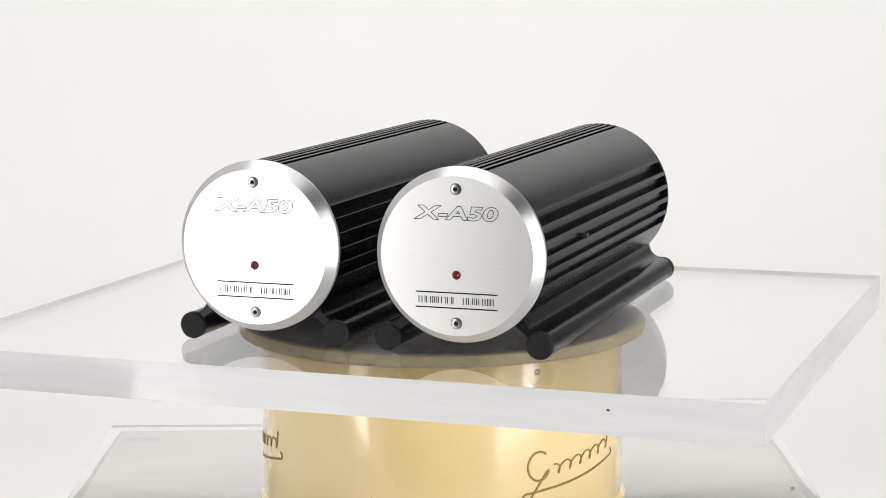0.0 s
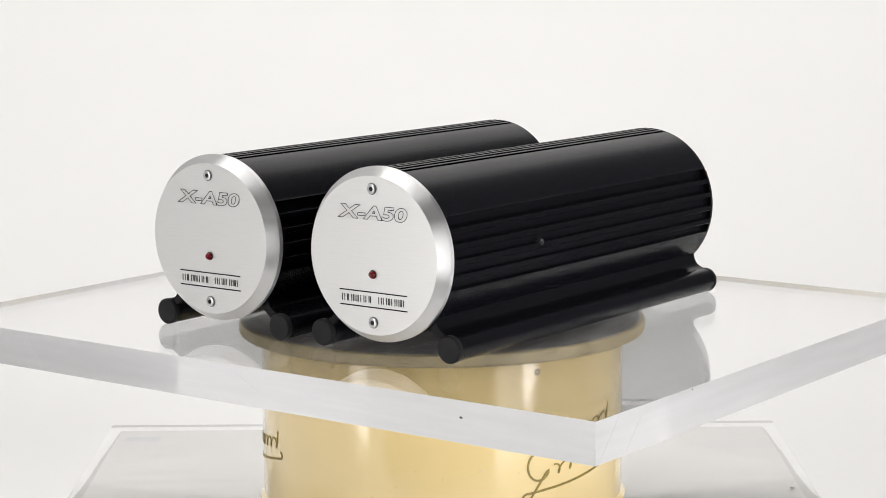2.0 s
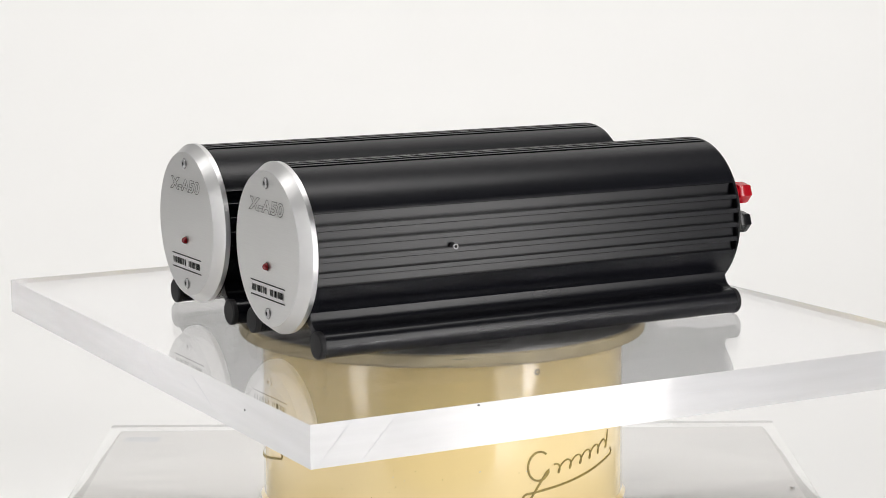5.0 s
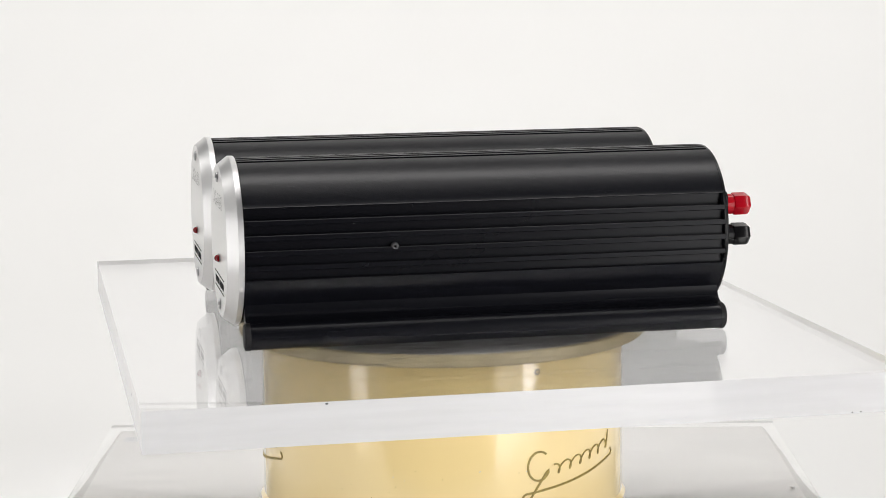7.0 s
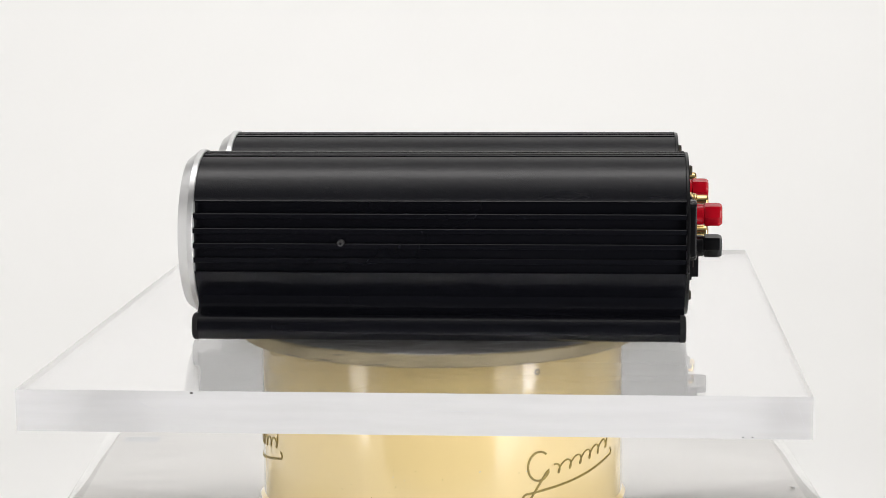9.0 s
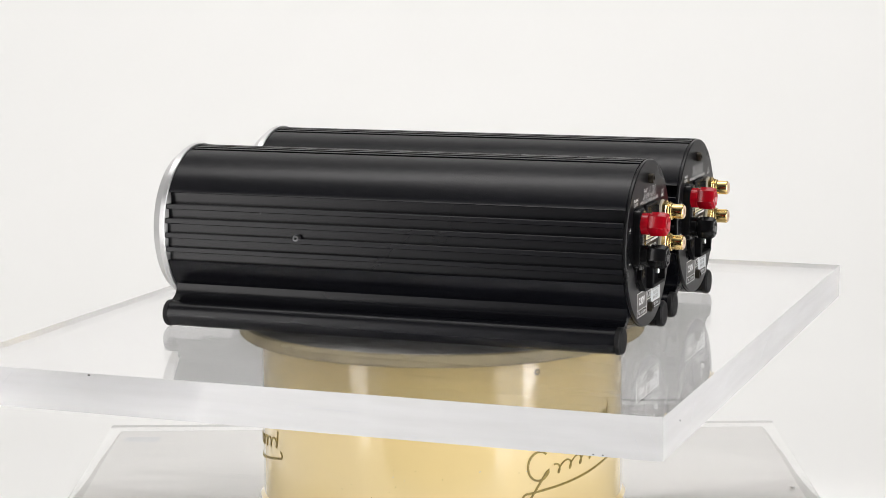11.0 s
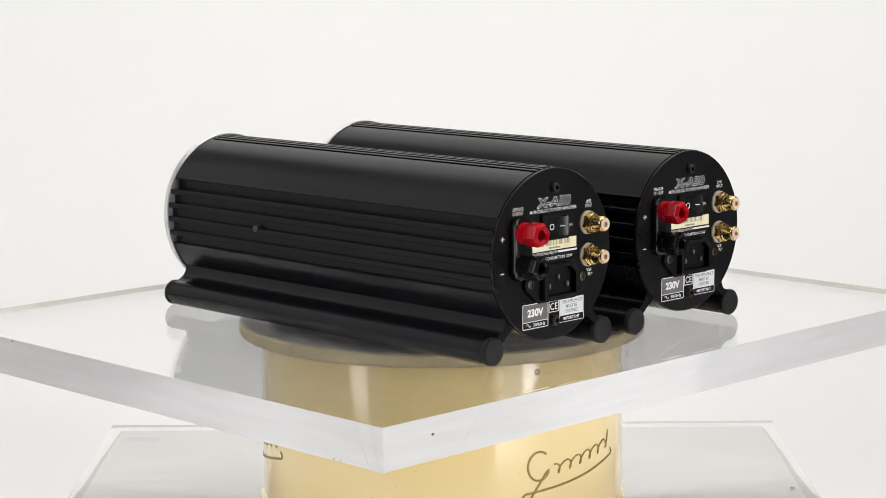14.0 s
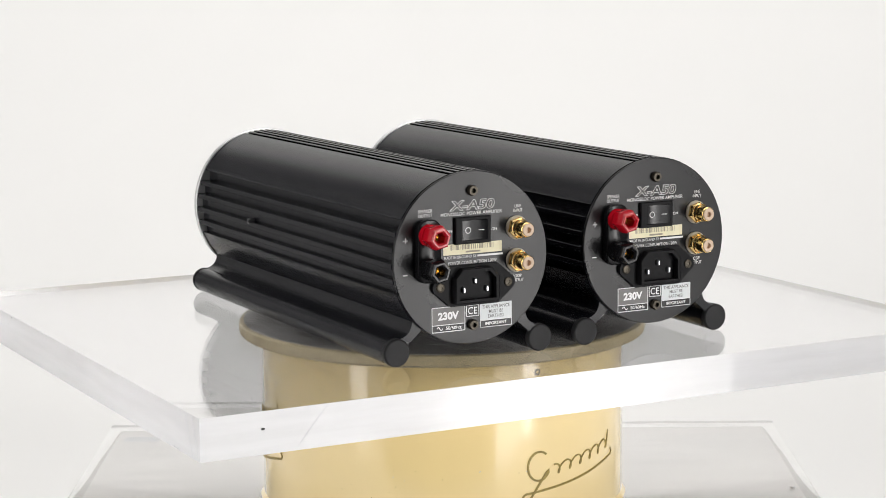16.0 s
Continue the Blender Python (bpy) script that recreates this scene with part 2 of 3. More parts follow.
def base_board():
    thing = tagged(new("display_base"), "grey board base under a clear acrylic sheet with pale edges", "display base")
    thing.matrix_basis = pose(-0.0005, 0, TABLE)
    def quad(back, front, hb, hf):
        return [(-hf, front), (hf, front), (hb, back), (-hb, back)]
    h = BASE_TOP - TABLE
    bm = prism(quad(0.2465, -0.126, 0.2303, 0.2250), 0, h - 0.012)
    part("board", bm, BOARD, thing, "grey streaked board")
    bm = prism(quad(0.2565, -0.1365, 0.2403, 0.2345), h - 0.0115, h)
    bmesh.ops.bevel(bm, geom=bm.edges[:], offset=0.001, segments=2, profile=0.5, affect="EDGES")
    sheet = part("cover_sheet", bm, ACRYLIC_OLD, thing, "clear acrylic sheet")
    sheet.data.materials.append(SHEET_EDGE)
    for f in sheet.data.polygons:
        f.material_index = int(abs(f.normal.z) < 0.5)
    sheet.visible_shadow = False
    part("tape_patch", box(-0.2122, 0.2213, h - 0.01195, 0.025, 0.014, 0.0003), TAPE, thing, "blue-grey tape patch")
    part("foot_screw", turned([(0.0016, h), (0.0014, h + 0.0012), (0, h + 0.0014)], 0.2235, 0.0705, 14), STEEL, thing, "small steel screw")
    return thing


TAPE = material("grey_tape", (0.33, 0.34, 0.36), 0.6, vary=0.1, scale=80)
BOARD = material("grey_board", (0.45, 0.437, 0.42), 0.65, vary=0.09, scale=14, stretch=(0.6, 6, 1), bump=0.1)
base_board()


def drum_materials():
    m = material("cream_enamel", (0.88, 0.69, 0.335), 0.14, vary=0.05, scale=9, bump=0.035, bump_scale=420, rough_vary=0.05, spec=0.8)
    p = material("worn_platter", (0.38, 0.375, 0.37), 0.42, metal=0.3, vary=0.5, scale=70, stretch=(1, 3.0, 1), bump=0.2, rough_vary=0.14, tint=(0.16, 0.145, 0.12))
    # thick glossy enamel with an uneven skin
    b = m.node_tree.nodes["Principled BSDF"]
    b.inputs["Coat Weight"].default_value, b.inputs["Coat Roughness"].default_value = 0.8, 0.10
    m.node_tree.links.new(m.node_tree.nodes["Bump"].outputs[0], b.inputs["Coat Normal"])
    return m, p


# the drum's cream, dulled to paint in the veil reflected by the plate
VEILED_CREAM = material("veiled_enamel", (0.52, 0.435, 0.265), 0.45, vary=0.2, scale=30, stretch=(1, 1, 1), bump=0.1, rough_vary=0.08)
CREAM, WORN = drum_materials()
R_DRUM = 0.1072


def on_drum(bm, radius, angle):
    """Wraps u, v, w on the drum's side; angle is the place of u = 0, seen from above."""
    for p in bm.verts:
        a = angle + p.co.x / radius
        r = radius + p.co.z
        p.co = Vector((r * math.cos(a), r * math.sin(a), p.co.y))
    return bm


def drum():
    thing = tagged(new("turntable_drum"), "cream enamelled metal drum with old gold emblems", "turntable drum")
    thing.matrix_basis = pose(0, 0, BASE_TOP)
    top = -0.0283 - BASE_TOP
    prof = [(0, 0), (R_DRUM + 0.002, 0), (R_DRUM + 0.002, 0.0225), (R_DRUM, 0.0250), (R_DRUM, top - 0.002), (R_DRUM - 0.002, top), (0, top)]
    part("drum_body", turned(prof, n=128), CREAM, thing)
    # emblem: a wavy stroke with an opening swirl over a long hooked underline, as plain strokes
    for ang in (-45.5, -169.0, 66.0):
        bm = bmesh.new()
        wave = []
        for f in (k / 132 for k in range(133)):
            a = f * 2 * math.pi * 5.5 + 1.2
            wave.append((-0.0180 + 0.0470 * f - 0.0020 * math.cos(a) + 0.0011 * math.sin(a), 0.0552 + 0.0066 * f + 0.0030 * math.sin(a)))
        ribbon(wave, 0.0009, 0.0001, 0.0004, bm)
        ribbon([(0.0298, 0.0590), (0.0312, 0.0640), (0.0322, 0.0690)], 0.0011, 0.0001, 0.0004, bm)
        swirl = [(-0.0275 + 0.0072 * math.cos(a), 0.0585 + 0.0082 * math.sin(a)) for a in (radians(50 + 290 * k / 28) for k in range(29))]
        swirl += [(-0.0215 - 0.0125 * f, 0.0560 - 0.0165 * f) for f in (k / 8 for k in range(1, 9))]
        ribbon(swirl, 0.0012, 0.0001, 0.0004, bm)
        under = [(-0.0350 + 0.0030 * math.cos(a), 0.0410 + 0.0026 * math.sin(a)) for a in (radians(-60 - 200 * k / 14) for k in range(15))]
        under += [(-0.0340 + 0.0690 * f, 0.0436 + 0.0100 * f - 0.0012 * math.sin(f * math.pi)) for f in (k / 24 for k in range(25))]
        under += [(0.0352 + 0.0020 * math.sin(a), 0.0555 - 0.0019 * math.cos(a)) for a in (math.pi * k / 10 for k in range(11))]
        ribbon(under, 0.0012, 0.0001, 0.0004, bm)
        part("emblem", on_drum(bm, R_DRUM, radians(ang)), GOLD_INK, thing, "gold emblem of plain strokes")
    bm = turned([(0.0019, 0), (0.0017, 0.0003), (0.0009, 0.0003), (0.0008, 0.0001)], n=14)
    put(bm, Matrix.Translation((0, 0.0950, 0)))
    part("chip_mark", on_drum(bm, R_DRUM, radians(-60.8)), CHIP, thing, "dull chip in the enamel")
    rnd = random.Random(4)
    for k in range(26):
        u, v = rnd.uniform(-0.06, 0.06), rnd.uniform(0.03, 0.062)
        bm = ribbon([(u, v), (u + rnd.uniform(-0.001, 0.001), v + rnd.uniform(-0.0006, 0.0006))], rnd.uniform(0.0001, 0.0004), 0.00005, 0.0002)
        part("scuff", on_drum(bm, R_DRUM, radians(-92)), GOLD_INK if k % 3 else HAIRLINE_GREY, thing)
    return thing


drum()

# ---- the turning things: all share the platter's axis at the origin ----
PLATE_T = 0.0208
SPIN = (70.06, -8.4898, 0.033912, -0.0011966)      # yaw in degrees, by powers of the time


def platter():
    thing = tagged(new("turntable_platter"), "worn metal turntable platter with a rounded cream rim", "turntable platter")
    r = 0.1200
    t0, t1 = -0.0282, -PLATE_T - 0.0001
    prof = [(0, t0), (r - 0.0008, t0), (r, t0 + 0.0008), (r, t1 - 0.0020), (r - 0.0005, t1 - 0.0010), (r - 0.0016, t1 - 0.0004), (0, t1 - 0.0004)]
    part("platter_rim", turned(prof, n=160), VEILED_CREAM, thing, "cream enamel rim, dulled by a painted-in reflection veil")
    part("platter_top", turned([(r - 0.0026, t1 - 0.0004), (r - 0.0030, t1 - 0.0001), (0, t1 - 0.0001)], n=128), WORN, thing, "worn grey metal top")
    rnd = random.Random(2)
    for k in range(90):
        # chipped paint along the lower and the upper edge of the rim
        v = rnd.choice((t0 + 0.0010, t0 + 0.0010, t0 + 0.0012, t0 + 0.0014, t1 - 0.0022, rnd.uniform(t0 + 0.001, t1 - 0.002)))
        n = rnd.uniform(0.0006, 0.008)
        pts = [(n * f / 6, v + rnd.uniform(-0.0001, 0.0001)) for f in range(7)]
        bm = ribbon(pts, rnd.uniform(0.00010, 0.00028), 0.00002, 0.00012)
        part("wear_line", on_drum(bm, r, rnd.uniform(0, 2 * math.pi)), CHIP if k % 3 else SPECK, thing, "dark worn line")
    for k in range(170):
        a, d = rnd.uniform(0, 2 * math.pi), rnd.uniform(0.02, r - 0.014)
        x, y, b, n = d * math.cos(a), d * math.sin(a), rnd.gauss(0.6, 0.5), rnd.uniform(0.001, 0.012)
        bm = ribbon([(x, y), (x + n * math.cos(b), y + n * math.sin(b))], rnd.uniform(0.0002, 0.0006), t1 - 0.0001, t1)
        part("scratch", bm, DUST if k % 4 else SPECK, thing, "pale scratch in the metal" if k % 4 else "dark scratch in the metal")
    return thing


def acrylic_plate():
    thing = tagged(new("acrylic_plate"), "thick clear acrylic display plate with polished edges", "display plate")
    bm = box(0.0015, 0.0020, -PLATE_T, 0.3870, 0.4640, PLATE_T)
    ob = part("sheet", bm, ACRYLIC, thing)
    ob.data.materials.append(ACRYLIC_EDGE)
    for f in ob.data.polygons:
        f.material_index = int(abs(f.normal.z) < 0.5)
    ob.visible_shadow = False
    # marks on the edge faces: hairline scratches and drawn inner reflections, smudges, a dark speck
    def on_side(u0, face):
        """Maps u, v, w to one edge face of the plate."""
        if face == "y":
            return pose(u0, -0.2300, 0) @ Matrix(((1, 0, 0, 0), (0, 0, -1, 0), (0, 1, 0, 0), (0, 0, 0, 1)))
        s = -1 if face == "-x" else 1
        return Matrix.Translation((0.0015 + s * 0.1935, u0, 0)) @ (FRONT if s < 0 else BACK)
    # long slanted hairs stand in for lines mirrored inside the plate
    hair = [("y", -0.171, [(0, -0.0004), (-0.0170, -0.0190)]), ("y", -0.148, [(0, -0.0004), (-0.0173, -0.0190)]),
            ("y", 0.1770, [(0, -0.0008), (0.0087, -0.0198)]), ("y", 0.1864, [(0, -0.0008), (0.0063, -0.0192)]),
            ("x", -0.165, [(0, -0.0004), (-0.016, -0.0190)]), ("-x", -0.150, [(0, -0.0004), (0.014, -0.0190)]),
            ("-x", 0.195, [(0, -0.0030), (-0.020, -0.0160)]), ("x", 0.120, [(0, -0.0060), (0.030, -0.0066)]),
            ("y", -0.130, [(0, -0.006), (0.004, -0.0085), (0.009, -0.0095), (0.013, -0.0085)]), ("y", -0.112, [(0, -0.0055), (0.0030, -0.0075)]),
            ("y", -0.026, [(0, -0.012), (0.006, -0.0125), (0.009, -0.0115)]), ("y", -0.019, [(0, -0.009), (0.0015, -0.0115)]),
            ("y", 0.012, [(0, -0.0085), (0.032, -0.0092)]), ("y", 0.060, [(0, -0.0180), (0.010, -0.0186), (0.016, -0.0176)]),
            ("-x", 0.155, [(0, -0.008), (0.0022, -0.0086)]), ("-x", 0.060, [(0, -0.010), (0.018, -0.0120)]), ("-x", 0.085, [(0, -0.004), (0.026, -0.0145)]),
            ("-x", 0.010, [(0, -0.004), (0.022, -0.0150)]), ("x", -0.200, [(0, -0.0088), (0.0035, -0.0082)]), ("x", -0.110, [(0, -0.0130), (0.024, -0.0055)]),
            ("x", -0.020, [(0, -0.0150), (0.026, -0.0050)]), ("x", 0.045, [(0, -0.009), (0.010, -0.0094)])]
    for face, u0, pts in hair:
        u0 = -u0 if face == "-x" else u0
        part("scratch", put(ribbon(pts, 0.00013, 0.00005, 0.00012), on_side(u0, face)), HAIRLINE_GREY, thing, "hairline, part of the scratches and drawn inner reflections")
    for face, u0, v, r in (("y", -0.1045, -0.0010, 0.0005), ("-x", -0.1545, -0.0083, 0.0006), ("x", -0.1985, -0.0085, 0.0006), ("y", 0.1620, -0.0200, 0.0003),
                           ("y", 0.1665, -0.0200, 0.0003)):
        part("speck", put(turned([(r, 0.00005), (r * 0.7, 0.0002), (0, 0.00025)], 0, v, 9), on_side(u0, face) @ Matrix.Diagonal((1.7, 1, 1, 1))), SPECK, thing, "dark speck")
    return thing


PLATTER = platter()
PLATE = acrylic_plate()

# ---- power amplifiers ----
R_TUBE, ZC = 0.0455, 0.0539
X_FACE, X_TUBE0, X_TUBE1, X_BACK = -0.1400, -0.1310, 0.1366, 0.1386


def tube_profile():
    """Outline of the finned extrusion: square-cut side channels with upright floors, fine grooves on top."""
    def arc(a0, a1, n):
        return [(R_TUBE * math.cos(radians(a0 + (a1 - a0) * k / n)), R_TUBE * math.sin(radians(a0 + (a1 - a0) * k / n))) for k in range(n + 1)]
    side = []      # the right flank from below upwards
    deep, soft = 0.0030, 0.00035
    lows = [20.5 - 10.3 * k for k in range(4, -1, -1)]
    for lo in lows:
        hi = lo + (8.5 if lo > 20 else 6.5)
        z0, z1 = R_TUBE * math.sin(radians(lo)), R_TUBE * math.sin(radians(hi))
        x0, x1 = R_TUBE * math.cos(radians(lo)), R_TUBE * math.cos(radians(hi))
        # lands between the channels are upright flats too
        if lo > lows[0]:
            x0 = R_TUBE * math.cos(radians(lo - 1.9))
        if lo < lows[-1]:
            x1 = R_TUBE * math.cos(radians(hi + 1.9))
        floor = min(x0, x1) - deep
        side += [(x0, z0 - soft), (x0 - soft, z0), (floor, z0), (floor, z1), (x1 - soft, z1), (x1, z1 + soft)]
    top = []
    w, pitch = 1.25, 4.85
    edge = 90 - 3 * pitch - w
    top += arc(29.8, edge - 0.4, 16)
    for k in range(7):
        c = 90 + (k - 3) * pitch
        for a, r in ((c - w - 0.3, R_TUBE), (c - w, R_TUBE - 0.0003), (c - w * 0.96, R_TUBE - 0.0026), (c + w * 0.96, R_TUBE - 0.0026), (c + w, R_TUBE - 0.0003), (c + w + 0.3, R_TUBE)):
            top.append((r * math.cos(radians(a)), r * math.sin(radians(a))))
    left = [(-x, z) for x, z in reversed(side)]
    top += arc(180 - edge + 0.4, 180 - 29.8, 16)
    under = arc(180 + 22.0, 360 - 22.0, 46)
    return side + top + left + under


def socket_screw(parent, m, u, v, w, head, deep, mat, name="socket_screw"):
    prof = [(head, w), (head, w + deep * 0.7), (head * 0.86, w + deep), (head * 0.46, w + deep), (head * 0.42, w + deep * 0.25), (0, w + deep * 0.2)]
    return flat(name, turned(prof, u, v, 18), m, mat, parent)


def binding_post(thing, m, u, v, mat, label):
    w = 0.0038
    post = flat("binding_post", turned([(0.0058, w), (0.0058, w + 0.0036), (0.0052, w + 0.0040), (0.0052, w + 0.0046)], u, v, 24), m, mat, thing, label)
    prof = [(0.0056, w + 0.0042), (0.0062, w + 0.0044), (0.0064, w + 0.0047), (0.0064, w + 0.0116), (0.0060, w + 0.0130), (0.0052, w + 0.0138), (0.0042, w + 0.0138), (0.0030, w + 0.0126), (0.0027, w + 0.004)]
    flat("hex_knob", turned(prof, u, v, 6, phase=0.2), m, mat, post)
    flat("socket", turned([(0.0026, w + 0.0062), (0.0026, w + 0.0070), (0.0019, w + 0.0070), (0.0018, w + 0.003), (0, w + 0.003)], u, v, 20), m, GOLD, post,
         "gold socket")
    return post


def phono_jack(thing, m, u, v):
    jack = flat("phono_jack", turned([(0.0047, 0.001), (0.0047, 0.006), (0.0041, 0.0065), (0.0041, 0.0116), (0.0039, 0.0123), (0.0035, 0.0127), (0.0033, 0.0126)], u, v, 32), m, GOLD,
                thing, "gold-plated barrel")
    flat("washer", turned([(0.0063, 0), (0.0063, 0.001), (0.0059, 0.0013), (0.0044, 0.0013)], u, v, 32), m, IVORY_WASHER, jack, "ivory plastic washer")
    flat("hex_nut", turned([(0.0045, 0.0012), (0.0058, 0.0014), (0.0058, 0.0034), (0.0052, 0.0039), (0.0045, 0.0039)], u, v, 6, phase=0.3), m, GOLD, jack)
    flat("thread_ring", turned([(0.0049, 0.0044), (0.0052, 0.0048), (0.0049, 0.0052)], u, v, 32), m, GOLD, jack)
    flat("insulator", turned([(0.0034, 0.0120), (0.0034, 0.0127), (0.0031, 0.0131), (0.0022, 0.0132), (0.0015, 0.0130), (0.0013, 0.0112), (0, 0.0112)], u, v, 24), m, PALE_PLASTIC, jack,
         "pale plastic centre")
    return jack


def frame_bars(u, v, su, sv, t, w, h=0.00015):
    """Four thin bars round a rectangle."""
    bm = bmesh.new()
    for du, dv, a, b in ((0, sv / 2, su, t), (0, -sv / 2, su, t), (su / 2, 0, t, sv - t), (-su / 2, 0, t, sv - t)):
        box(u + du, v + dv, w, a, b, h, bm=bm)
    return bm


def rounded_block(u, v, w, su, sv, sw, r):
    """A block with rounded upright corners and a softened top edge."""
    def ring(inset):
        rr = r - inset
        pts = []
        for cx, cy, a0 in ((1, 1, 0), (-1, 1, 90), (-1, -1, 180), (1, -1, 270)):
            for k in range(7):
                a = radians(a0 + 15 * k)
                pts.append((u + cx * (su / 2 - r) + rr * math.cos(a), v + cy * (sv / 2 - r) + rr * math.sin(a)))
        return pts
    bm = bmesh.new()
    rings = [[bm.verts.new((x, y, z)) for x, y in ring(i)] for i, z in ((0, w), (0, w + sw - 0.0009), (0.0003, w + sw - 0.0003), (0.0009, w + sw))]
    n = len(rings[0])
    for a, b in zip(rings, rings[1:]):
        for k in range(n):
            bm.faces.new((a[k], a[(k + 1) % n], b[(k + 1) % n], b[k]))
    bm.faces.new(rings[-1])
    return bm


def mains_inlet(thing, m):
    cu, cv = 0.0005, -0.0139
    # flange: a flat hexagon with rounded ears
    ears = []
    for s in (1, -1):
        for a in range(-60, 61, 20):
            ears.append((cu + s * (0.020 + 0.0042 * math.cos(radians(a))), cv + s * 0.0042 * math.sin(radians(a))))
        ears += [(cu + s * 0.0140, cv + s * 0.0105), (cu - s * 0.0140, cv + s * 0.0105)]
    inlet = flat("mains_inlet", prism(ears, 0.0, 0.0022), m, SATIN_PLASTIC, thing, "black three-pin mains inlet")
    outer = [(-0.0130, -0.0088), (0.0130, -0.0088), (0.0130, 0.0044), (0.0084, 0.0093), (-0.0084, 0.0093), (-0.0130, 0.0044)]
    inner = [(x * 0.84, y * 0.80) for x, y in outer]
    bm = bmesh.new()
    rings = [[bm.verts.new((cu + x, cv + y, w)) for x, y in pts] for pts, w in ((outer, 0.0022), (outer, 0.0056), ([(x * 0.96, y * 0.95) for x, y in outer], 0.0060),
                                                                              (inner, 0.0060), (inner, -0.012))]
    for a, b in zip(rings, rings[1:]):
        for k in range(6):
            bm.faces.new((a[k], a[(k + 1) % 6], b[(k + 1) % 6], b[k]))
    bm.faces.new(rings[-1])
    flat("socket_shroud", bm, m, SATIN_PLASTIC, inlet)
    for du, dv in ((-0.0068, -0.0022), (0, 0.0022), (0.0068, -0.0022)):
        flat("pin", box(cu + du, cv + dv, -0.011, 0.0015, 0.0030, 0.0150, 0.0004, 1), m, STEEL, inlet, "steel blade pin")
    for s in (1, -1):
        socket_screw(inlet, m, cu + s * 0.020, cv, 0.0022, 0.0024, 0.0006, DARK_STEEL, "flange_screw")
    return inlet


def rocker_switch(thing, m):
    u, v = 0.0002, 0.0146
    bm = bmesh.new()
    outer = [(-0.0105, -0.0070), (0.0105, -0.0070), (0.0105, 0.0070), (-0.0105, 0.0070)]
    inner = [(x * 0.70 + 0.0008, y * 0.76) for x, y in outer]
    rings = [[bm.verts.new((u + x, v + y, w)) for x, y in pts] for pts, w in ((outer, 0), (outer, 0.0014), ([(x * 0.95, y * 0.93) for x, y in outer], 0.0020),
                                                                            (inner, 0.0020), (inner, -0.004))]
    for a, b in zip(rings, rings[1:]):
        for k in range(4):
            bm.faces.new((a[k], a[(k + 1) % 4], b[(k + 1) % 4], b[k]))
    sw = flat("rocker_switch", bm, m, SATIN_PLASTIC, thing, "black rocker switch")
    c = u + 0.0008
    pts = [(c - 0.0071, -0.003), (c + 0.0071, -0.003), (c + 0.0071, 0.0034), (c, 0.0012), (c - 0.0071, 0.0016)]
    bm = bmesh.new()
    a = [bm.verts.new((x, v - 0.0051, w)) for x, w in pts]
    b = [bm.verts.new((x, v + 0.0051, w)) for x, w in pts]
    bm.faces.new(a)
    bm.faces.new(b[::-1])
    for k in range(5):
        bm.faces.new((a[k], b[k], b[(k + 1) % 5], a[(k + 1) % 5]))
    flat("rocker", bm, m, BLACK_PLASTIC, sw)
    flat("off_symbol", turned([(0.0013, 0.00165), (0.0017, 0.00165), (0.0017, 0.0018), (0.0013, 0.0018)], c - 0.0038, v, 20), m, WHITE_INK, sw)
    flat("on_symbol", box(c + 0.0036, v, 0.0024, 0.0030, 0.0004, 0.0002), m @ Matrix.Translation((c + 0.0036, 0, 0.0026)) @ Matrix.Rotation(radians(-17), 4, "Y")
         @ Matrix.Translation((-c - 0.0036, 0, -0.0026)), WHITE_INK, sw)
    return sw


